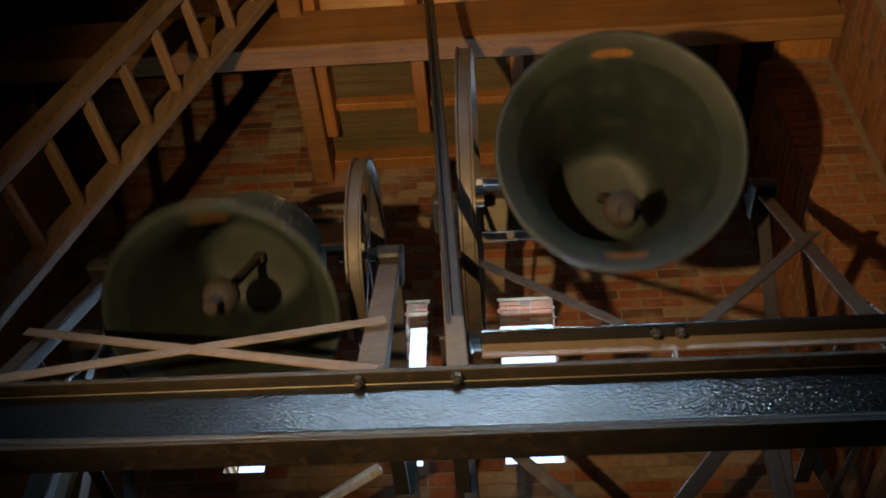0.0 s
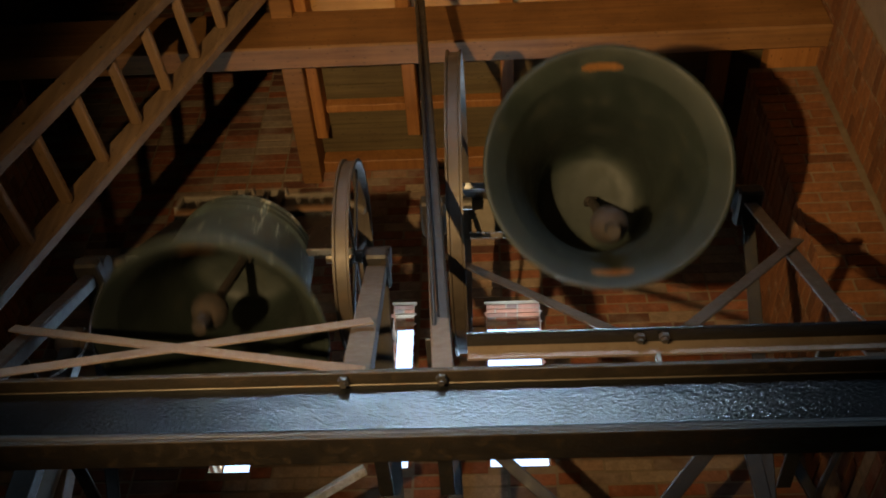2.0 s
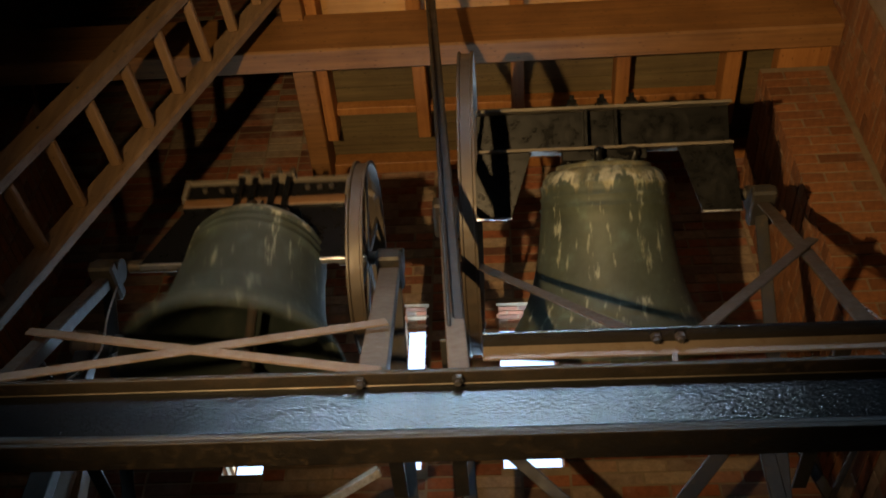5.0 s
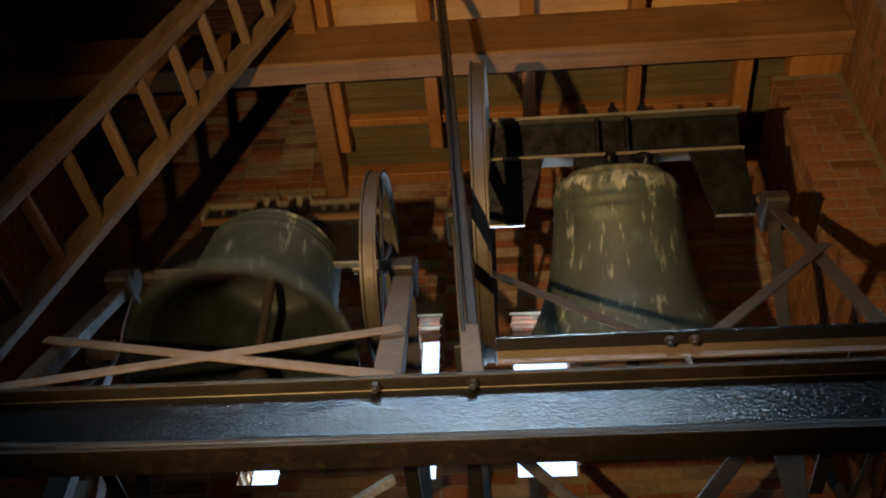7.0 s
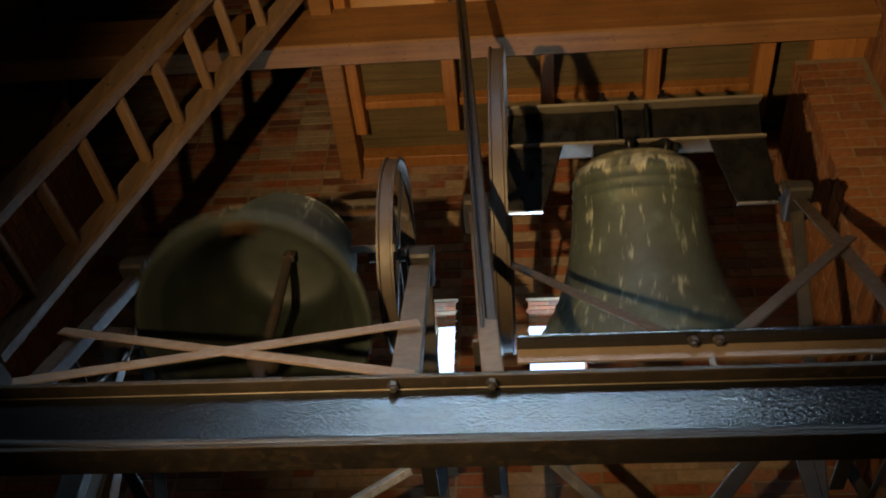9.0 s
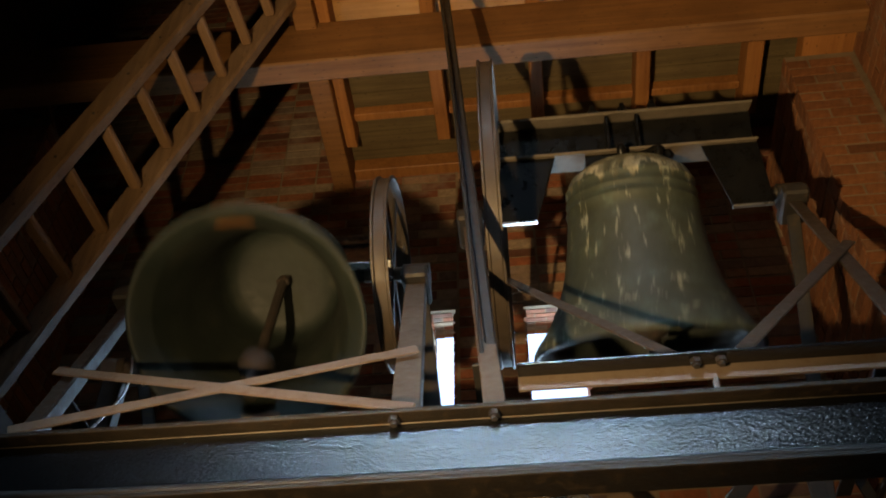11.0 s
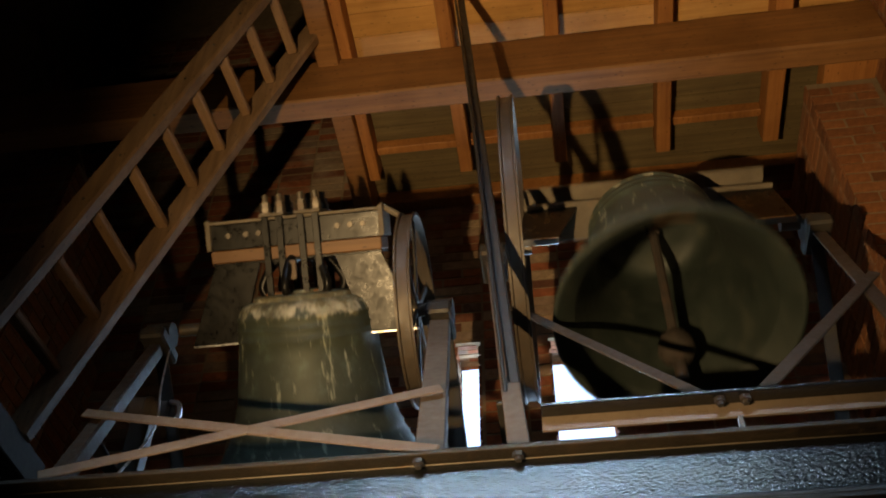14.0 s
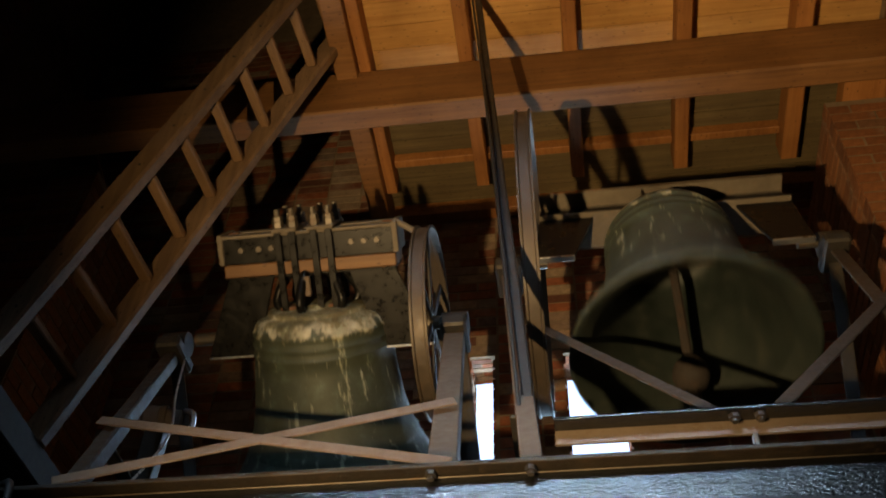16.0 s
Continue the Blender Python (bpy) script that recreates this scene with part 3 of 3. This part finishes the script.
def swinging_bell(place, radius, tall, lip, half, head, colour, shoulder_runs, cover, wheel_side, wheel_r, style, label, fat=0.0):
    """A bell under its cranked headstock. The thing's origin lies on the line of the two bearings."""
    th = thing("bell", place, label, "bell", "swinging bells")
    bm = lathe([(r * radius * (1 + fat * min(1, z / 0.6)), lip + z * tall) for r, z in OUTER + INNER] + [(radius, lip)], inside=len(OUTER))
    bmesh.ops.remove_doubles(bm, verts=bm.verts, dist=0.0001)
    bmesh.ops.recalc_face_normals(bm, faces=bm.faces)
    bronze = bronze_mat("bronze_" + style, lip + 0.93 * tall, shoulder_runs, colour, cover)
    body = part("bell_body", bm, bronze, th, smooth=True)
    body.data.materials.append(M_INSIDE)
    top = lip + 1.03 * tall
    h0, h1 = head
    # bare bronze where the clapper strikes, front and back
    for turn_ in (-90, 90):
        bm = bmesh.new()
        grid = [[bm.verts.new(((r_ * radius - 0.0015) * math.cos(radians(turn_ + a_)), (r_ * radius - 0.0015) * math.sin(radians(turn_ + a_)), lip + z_ * tall - 0.0015))
                 for a_ in (-w_, -0.7 * w_, -0.3 * w_, 0.05 * w_, 0.4 * w_, 0.75 * w_, w_)] for r_, z_, w_ in ((0.828, 0.0792, 7), (0.842, 0.0708, 11), (0.860, 0.0600, 12), (0.876, 0.0504, 8))]
        for a_, b_ in zip(grid, grid[1:]):
            for q in range(6):
                bm.faces.new((a_[q], a_[q + 1], b_[q + 1], b_[q]))
        part("strike_mark", bm, M_STRIKE, th, "worn orange bronze where the clapper strikes")
    # canons that hold the bell
    for k in range(6):
        a = k * math.pi / 3 + 0.3
        c, s = math.cos(a), math.sin(a)
        tube("canon", [(0.13 * c, 0.13 * s, top - 0.03), (0.16 * c, 0.16 * s, top + 0.03), (0.10 * c, 0.10 * s, h0 - 0.012), (0.03 * c, 0.03 * s, h0 - 0.006)], 0.017, M_YOKE, th)
    # headstock
    deep = 0.09
    if style == "wide":
        part("headstock_web", box_bm((-half, -0.012, h0 + 0.0125), (half, 0.012, h1 - 0.0125), 0.002), M_YOKE, th)
        for z in (h0, h1 - 0.012):
            part("headstock_flange", box_bm((-half, -deep, z), (half, deep, z + 0.012), 0.002), M_DUST, th, "dusty steel flange")
        for x in (-0.12, 0.0, 0.12):
            for y in (-0.05, 0.05):
                bm = bmesh.new()
                add_rod(bm, (x, y, h1 + 0.0125), (x, y, h1 + 0.05), 0.010, 8)
                add_rod(bm, (x, y, h1 + 0.0125), (x, y, h1 + 0.03), 0.02, 6)
                part("strap_bolt", bm, M_YOKE, th)
            part("strap_plate", box_bm((x - 0.022, -deep + 0.01, h1 + 0.001), (x + 0.022, deep - 0.01, h1 + 0.012), 0.002), M_YOKE, th)
        part("crown_plate", box_bm((-0.17, -0.07, h0 - 0.045), (0.17, 0.07, h0 - 0.001), 0.004), M_YOKE, th)
        for x in (-0.07, 0.05):
            part("stiffener", box_bm((x - 0.006, -deep + 0.012, h0 + 0.0135), (x + 0.006, -0.013, h1 - 0.0135), 0.001), M_YOKE, th)
    else:
        for y in (-0.075, 0.035):
            bm = bmesh.new()
            quad_box(bm, (-half, y, h0 + 0.05), (half, y + 0.04, h1))
            part("headstock_channel", eased(bm, 0.003), M_YOKE, th)
            part("headstock_flange", box_bm((-half, y - 0.012, h1 + 0.001), (half, y + 0.045, h1 + 0.013), 0.002), M_DUST, th, "dusty steel flange")
        part("headstock_block", box_bm((-half + 0.01, -0.085, h0), (half - 0.01, 0.085, h0 + 0.049), 0.004), M_HEADWOOD, th, "orange-brown timber packing")
        # added thin sheet that makes the underside of the timber packing dark
        part("dark_sole", box_bm((-half + 0.012, -0.083, h0 - 0.009), (half - 0.012, 0.083, h0 - 0.001), 0.002), M_YOKE, th)
        for x in (-half - 0.005, half - 0.015):
            part("end_plate", box_bm((x, -0.088, h0 + 0.052), (x + 0.02, 0.088, h1 + 0.02), 0.003), M_DUST, th)
        for x0, x1 in ((-0.128, -0.03), (0.008, 0.112)):
            part("strap_plate", box_bm((x0, -0.105, h1 + 0.014), (x1, 0.105, h1 + 0.028), 0.003), M_DUST, th, "dusty clamp plate")
        for x in (-0.108, -0.052, 0.032, 0.09):
            for y in (-0.098, 0.098):
                part("strap", box_bm((x - 0.013, y - 0.005, top - 0.01), (x + 0.013, y + 0.005, h1 + 0.0135), 0.002), M_YOKE, th)
                bm = bmesh.new()
                add_rod(bm, (x, y * 0.66, h1 + 0.0285), (x, y * 0.66, h1 + 0.10), 0.0115, 10)
                add_rod(bm, (x, y * 0.66, h1 + 0.0285), (x, y * 0.66, h1 + 0.052), 0.022, 6)
                add_rod(bm, (x, y * 0.66, h1 + 0.054), (x, y * 0.66, h1 + 0.070), 0.020, 6)
                part("strap_bolt", bm, M_BOLT, th, "rusty threaded bolt with two nuts")
        for x0, x1 in ((-half + 0.02, -0.135), (0.12, half - 0.02)):
            bm = bmesh.new()
            add_rod(bm, (x0, -0.002, h1 - 0.004), (x1, -0.002, h1 - 0.004), 0.012, 10)
            add_rod(bm, ((x0 if x0 < 0 else x1 - 0.04), -0.002, h1 - 0.004), ((x0 + 0.04 if x0 < 0 else x1), -0.002, h1 - 0.004), 0.021, 6)
            part("tie_rod", bm, M_RUST, th, "rusty tie rod in the slot of the headstock")
        part("crown_block", box_bm((-0.030, -0.122, top + 0.05), (0.004, -0.104, top + 0.125), 0.004), M_BAR, th, "pale dusty wedge between the straps")
        for x in (-0.10, 0.085):
            part("rust_pad", box_bm((x - 0.032, -0.095, top - 0.012), (x + 0.032, -0.02, top + 0.006), 0.006), M_RUST, th, "rust-orange pad on the crown")
        tube("stay", [(half - 0.01, -0.05, h1 + 0.02), (half + 0.05, -0.04, h1 - 0.02), (half + 0.10, -0.03, h1 - 0.06)], 0.012, M_DUST, th)
        for x in (-0.26, -0.19, -0.14, 0.17, 0.22, 0.27):
            bm = bmesh.new()
            add_rod(bm, (x, -0.088, (h0 + h1) / 2 + 0.03), (x, -0.074, (h0 + h1) / 2 + 0.03), 0.011, 8)
            part("rivet", bm, M_BOLT, th)
    # cranked arms from the headstock down to the gudgeons
    for s in (-1, 1):
        bm = bmesh.new()
        xs = [s * half, s * (half - 0.22), s * (half - 0.13), s * (half + 0.03)]
        if style == "straps":
            xs = [s * (half - 0.02), s * (half - 0.20), s * (half - 0.10), s * (half + 0.10)]
        zs = [h0 - 0.001, h0 - 0.001, -0.06, -0.06]
        lo = [bm.verts.new((x, -0.07, z)) for x, z in zip(xs, zs)]
        hi = [bm.verts.new((x, -0.055, z)) for x, z in zip(xs, zs)]
        bm.faces.new(lo)
        bm.faces.new(hi[::-1])
        for k in range(4):
            bm.faces.new((lo[k], hi[k], hi[(k + 1) % 4], lo[(k + 1) % 4]))
        bmesh.ops.recalc_face_normals(bm, faces=bm.faces)
        eased(bm, 0.002)
        part("yoke_arm", bm, M_YOKE, th, "black steel plate with a bare worn edge")
        part("arm_foot", box_bm((min(xs[2], xs[3]), -0.072, -0.069), (max(xs[2], xs[3]), -0.045, -0.061), 0.001), M_BRIGHT, th, "bare bright steel edge")
        bm = bmesh.new()
        add_rod(bm, (s * (half - 0.02), 0, 0), (s * (half + (0.17 if style == 'straps' else 0.10)), 0, 0), 0.026, 16)
        part("gudgeon", bm, M_BOLT, th)
    # sheave beside the headstock
    wx = wheel_side * (half + (0.092 if style == 'straps' else 0.03))
    bm = lathe([(wheel_r, -0.03), (wheel_r + 0.012, -0.03), (wheel_r + 0.012, -0.022), (wheel_r + 0.003, -0.018), (wheel_r + 0.003, 0.018), (wheel_r + 0.012, 0.022), (wheel_r + 0.012, 0.03), (wheel_r, 0.03), (wheel_r - 0.006, 0.0), (wheel_r, -0.03)], 64)
    bmesh.ops.remove_doubles(bm, verts=bm.verts, dist=0.0001)
    bm.transform(Matrix.Translation((wx, 0, 0)) @ pose(0, 0, 0, 0, 90, 0))
    wheel = part("wheel", bm, M_WHEEL, th, "dusty steel rope wheel")
    for k in range(6):
        a = k * math.pi / 3 + 0.2
        bm = bmesh.new()
        add_bar(bm, (wx, 0.03 * math.cos(a), 0.03 * math.sin(a)), (wx, (wheel_r - 0.002) * math.cos(a), (wheel_r - 0.002) * math.sin(a)), 0.035, 0.01, (1, 0, 0))
        part("spoke", bm, M_DARKBAR, wheel)
    # clapper
    pivot = lip + 0.88 * tall
    reach = 0.80 * tall
    cl = new("clapper")
    cl.parent, cl.location, cl.empty_display_size = th, (0, 0, pivot), 0.05
    tagged(cl, "dark forged iron clapper")
    bm = bmesh.new()
    add_bar(bm, (0, 0, 0.03), (0, 0, -reach + 0.05), 0.034, 0.034, (0, 1, 0), 0.009)
    part("shaft", bm, M_IRON, cl)
    prof = [(0.0, -0.075), (0.03, -0.072), (0.058, -0.05), (0.07, -0.015), (0.066, 0.02), (0.045, 0.055), (0.025, 0.075), (0.0, 0.08)]
    bm = lathe([(r * radius / 0.45, z * radius / 0.45) for r, z in prof], 28)
    bm.transform(Matrix.Translation((0, 0, -reach)))
    part("ball", bm, M_IRON, cl, smooth=True)
    bm = bmesh.new()
    add_rod(bm, (0, 0, -reach - 0.15), (0, 0, -reach - 0.06), 0.024, 14)
    part("flight", bm, M_IRON, cl)
    bm = bmesh.new()
    add_bar(bm, (0, 0, lip + 0.953 * tall), (0, 0, pivot - 0.02), 0.05, 0.03, (0, 1, 0), 0.006)
    part("clapper_hanger", bm, M_IRON, th)
    return th, cl


bell_left, clapper_left = swinging_bell((-0.953, AXIS_Y, AXIS_L), 0.408, 0.68, -0.585, 0.345, (0.25, 0.40), (0.056, 0.068, 0.050), 0.22, 0.30, 1, 0.37, "straps",
                                        "bronze bell crusted white on the shoulder under a strapped headstock", 0.12)
bell_right, clapper_right = swinging_bell((0.435, AXIS_Y, AXIS_R), 0.437, 0.75, -0.62, 0.51, (0.20, 0.375), (0.064, 0.078, 0.058), 0.30, 0.27, -1, 0.61, "wide",
                                          "green-grey bronze bell with pale runs under a black steel headstock")


# ---- poles and cables ----
def pole():
    th = thing("pole", (-0.10, 2.2, 3.26), "dark slender pole rising past the bells with a cable", "pole")
    bm = bmesh.new()
    add_bar(bm, (0, 0, 0), (-0.225, 0.42, 3.39), 0.035, 0.035, (0, -1, 0), 0.006)
    part("shaft", bm, M_DARKBAR, th)
    tube("cable", [(-0.03, -0.03, 0.0), (-0.09, 0.08, 1.0), (-0.16, 0.22, 2.1), (-0.255, 0.39, 3.38)], 0.007, M_CABLE, th)


pole()


# cables along the channel and down the frame
cable = tube("cable", [(-1.50, 2.04, 3.222), (-1.42, 1.99, 3.222), (-1.385, 1.965, 3.20), (-1.375, 1.968, 3.14), (-1.355, 1.972, 3.08), (-1.31, 1.975, 3.045), (-1.25, 1.985, 3.036), (-0.6, 1.998, 3.034), (X_RIGHT - 0.06, 1.998, 3.034)], 0.011, M_CABLE)
tagged(cable, "black cable looping down the web of the steel beam", "cable")
wire = tube("wire", [(-1.50, 2.86, 4.40), (-1.42, 2.72, 4.10), (-1.33, 2.58, 3.80), (-1.13, 2.04, 3.215)], 0.004, M_BRIGHT)
tagged(wire, "thin bright wire hanging down the bell stand", "wire")
hanging = tube("wire", [(1.09, 2.86, 4.70), (1.06, 2.6, 4.1), (1.02, 2.2, 3.5), (0.96, 2.05, 3.215)], 0.004, M_BRIGHT)
tagged(hanging, "thin bright wire hanging down the bell stand", "wire")


def drum():
    """A small drum on a bracket behind the braces, guessed for an unclear round shape."""
    th = thing("round_drum", (-1.58, 2.98, 4.20), "beige round drum with a bright hook", "motor")
    bm = lathe([(0.0, -0.10), (0.05, -0.10), (0.065, -0.085), (0.065, -0.02), (0.072, -0.015), (0.072, 0.015), (0.065, 0.02), (0.06, 0.085), (0.045, 0.10), (0.0, 0.10)], 32)
    bm.transform(pose(0, 0, 0, 0, 90, 15))
    bm.transform(Matrix.Scale(0.8, 4))
    part("housing", bm, M_ANGLE, th, smooth=False)
    tube("hook", [(0.09, -0.02, 0.02), (0.13, -0.03, 0.0), (0.14, -0.03, -0.06), (0.11, -0.03, -0.09)], 0.01, M_BRIGHT, th, "bright bent steel hook")
    bm = box_bm((-0.05, -0.03, -0.944), (0.03, 0.03, -0.05), 0.004)
    part("post", bm, M_DARKBAR, th)
    part("foot", box_bm((-0.10, -0.10, -0.986), (0.08, 0.50, -0.9445), 0.002), M_DARKBAR, th)


drum()


def platform():
    """Rough planks at the back, from the channel to the window wall, with stored boards on them."""
    th = thing("platform", (-1.9, 4.2, 3.212), "rough plank platform behind the bells", "platform")
    for k in range(8):
        x = -1.0 + 0.2 * k - 0.9
        part("plank", box_bm((x + 0.003, -0.84, 0.0), (x + 0.197, -0.095, 0.035), 0.003), M_CRATE, th)
    base_z = 3.248
    carton = part("carton", box_bm((-1.83, 3.42, base_z), (-1.715, 3.55, base_z + 0.68), 0.004), M_WHITE)
    tagged(carton, "tall pale cardboard carton on the plank platform", "carton")
    for k, (x, w, lean) in enumerate(((-1.69, 0.025, 4), (-1.645, 0.03, 7), (-1.60, 0.022, 11), (-1.565, 0.03, 15))):
        bm = box_bm((0, 0, 0), (w, 0.11, 0.80 - 0.07 * (k % 2)), 0.003)
        b = part("board", bm, M_CRATE)
        b.matrix_basis = pose(x, 3.44 + 0.01 * k, base_z + 0.002, 0, -lean, 4 * k)
        tagged(b, "loose sawn board leaning on the plank platform", "board", "stored boards")


platform()
stub = tagged(part("beam_stub", box_bm((1.52, 3.09, 6.248), (X_RIGHT - 0.004, 3.6, 6.36), 0.006), M_JOIST), "short orange timber bearer on the brick pier", "beam")
plaster = tagged(part("plaster", box_bm((X_RIGHT - 0.018, Y_FRONT + 0.01, 3.0), (X_RIGHT - 0.001, 2.66, 6.66), 0.006), M_PLASTER), "stained pinkish plaster beside the bare brick", "plaster", kind="structure")

# ---- brickwork ----
BRICK_L, BRICK_H, COURSE, JOINT = 0.210, 0.057, 0.0700, 0.0125


def brick_mesh(length, name):
    bm = bmesh.new()
    quad_box(bm, (0, -0.001, 0), (length, 0.02, BRICK_H))
    me = bpy.data.meshes.new(name)
    bm.to_mesh(me)
    bm.free()
    me.materials.append(M_BRICK)
    return me


BRICKS = {}


def brick_cells(width, z0, z1, holes=()):
    """Places of the bricks on a face: along, height, length."""
    row, z = 0, z0
    while z + BRICK_H <= z1 + 0.001:
        x = 0.0 if row % 2 else -0.111
        header = False
        while x < width:
            full = 0.099 if (row % 2 and int(x / 0.25) % 3 == 0 and header) else BRICK_L
            header = not header
            a, b = max(x, 0.0), min(x + full, width)
            pieces = [(a, b)]
            for h0, h1, g0, g1 in holes:
                if z + BRICK_H > g0 and z < g1:
                    cut = []
                    for p, q in pieces:
                        if q <= h0 or p >= h1:
                            cut.append((p, q))
                        else:
                            cut += [(p, h0)] * (p < h0) + [(h1, q)] * (q > h1)
                    pieces = cut
            for p, q in pieces:
                if q - p > 0.03:
                    yield p, z, q - p
            x += full + JOINT
        z += COURSE
        row += 1


def brick_parts(parent, m, width, z0, z1):
    for a, z, length in brick_cells(width, z0, z1):
        key = round(length, 2)
        if key not in BRICKS:
            BRICKS[key] = brick_mesh(max(key, 0.03), "brick")
        ob = new("brick", BRICKS[key])
        ob.parent = parent
        ob.matrix_basis = m @ pose(a, -0.004 + random.uniform(-0.003, 0.002), z + random.uniform(-0.0015, 0.0015), random.uniform(-0.5, 0.5), random.uniform(-0.4, 0.4), 0)


def brick_rest(parent, m, width, z0, z1, holes=()):
    verts, faces = [], []
    for a, z, length in brick_cells(width, z0, z1, holes):
        k, y = len(verts), -0.005 + random.uniform(-0.003, 0.003)
        dz = random.uniform(-0.002, 0.002)
        for yy in (y, 0.012):
            for xx, zz in ((a, z + dz), (a + length, z + dz), (a + length, z + BRICK_H + dz), (a, z + BRICK_H + dz)):
                verts.append(m @ Vector((xx, yy, zz)))
        faces += [[k + i for i in f] for f in ((0, 1, 2, 3), (0, 4, 5, 1), (1, 5, 6, 2), (2, 6, 7, 3), (3, 7, 4, 0))]
    me = bpy.data.meshes.new("brickwork")
    me.from_pydata(verts, [], faces)
    me.materials.append(M_BRICKS)
    ob = new("brickwork", me)
    ob.parent = parent
    tagged(ob, "weathered red bricks", kind="stuff")


holes = [(a - X_LEFT, b - X_LEFT, c, d) for a, b, c, d in OPENINGS]
brick_rest(wall_back, pose(X_LEFT, Y_BACK, 0), X_RIGHT - X_LEFT, 3.2, 9.0, holes)
for x0, x1, z0, z1 in OPENINGS:
    brick_rest(wall_back, pose(x1, Y_BACK, 0, 0, 0, 90), DEEP, z0, z1)
    brick_rest(wall_back, pose(x0, Y_BACK + DEEP, 0, 0, 0, -90), DEEP, z0, z1)
    brick_rest(wall_back, Matrix.Translation((x0, 0, z1)) @ pose(0, Y_BACK + DEEP, 0, 90, 0, 0) @ Matrix.Diagonal((0.55, 0.4, 0.5, 1)), (x1 - x0) / 0.55, 0.0, DEEP / 0.5)
brick_parts(pier_right, pose(1.43, Y_BACK - 0.01, 0, 0, 0, -90), Y_BACK - 3.26, 4.15, 6.24)
brick_rest(pier_right, pose(1.43, Y_BACK - 0.01, 0, 0, 0, -90), Y_BACK - 3.26, 3.17, 4.1)
brick_parts(pier_left, pose(-2.56, 3.26, 0, 0, 0, 90), Y_BACK - 3.27, 4.6, 6.24)
brick_rest(wall_left, pose(X_LEFT, -0.5, 0, 0, 0, 90), 3.7, 3.2, 9.0)
brick_rest(wall_right, pose(X_RIGHT, 3.24, 0, 0, 0, -90), 0.58, 3.2, 4.9)
brick_parts(pier_right, pose(1.43, 3.25, 0), 0.323, 3.2, 6.24)
brick_parts(pier_left, pose(X_LEFT + 0.002, 3.25, 0), 1.038, 4.9, 6.24)
brick_parts(wall_right, pose(X_RIGHT, 3.24, 0, 0, 0, -90), 0.58, 4.912, 6.63)


# ---- swinging ----
def motions():
    def swing(thing_, clap, place, amp, gain, period, peak, clap_at, lag):
        rows, crows = [], []
        for k in range(161):
            t = k / 10
            ph = 2 * math.pi * (t - peak) / period
            a = -(amp + gain * t) * (math.cos(ph) - 0.02 * math.cos(3 * ph))
            rows.append((t, pose(*place, a, 0, 0)))
            c = 20.0 * math.tanh(1.8 * math.cos(ph - lag))
            crows.append((t, pose(*clap_at, c, 0, 0)))
        walk(thing_, rows)
        walk(clap, crows)

    swing(bell_left, clapper_left, tuple(bell_left.location), 76.5, 0.5, 2.0415, 0.408, tuple(clapper_left.location), 0.5)
    swing(bell_right, clapper_right, tuple(bell_right.location), 66.0, 0.0, 1.9645, 1.79, tuple(clapper_right.location), 0.5)


motions()
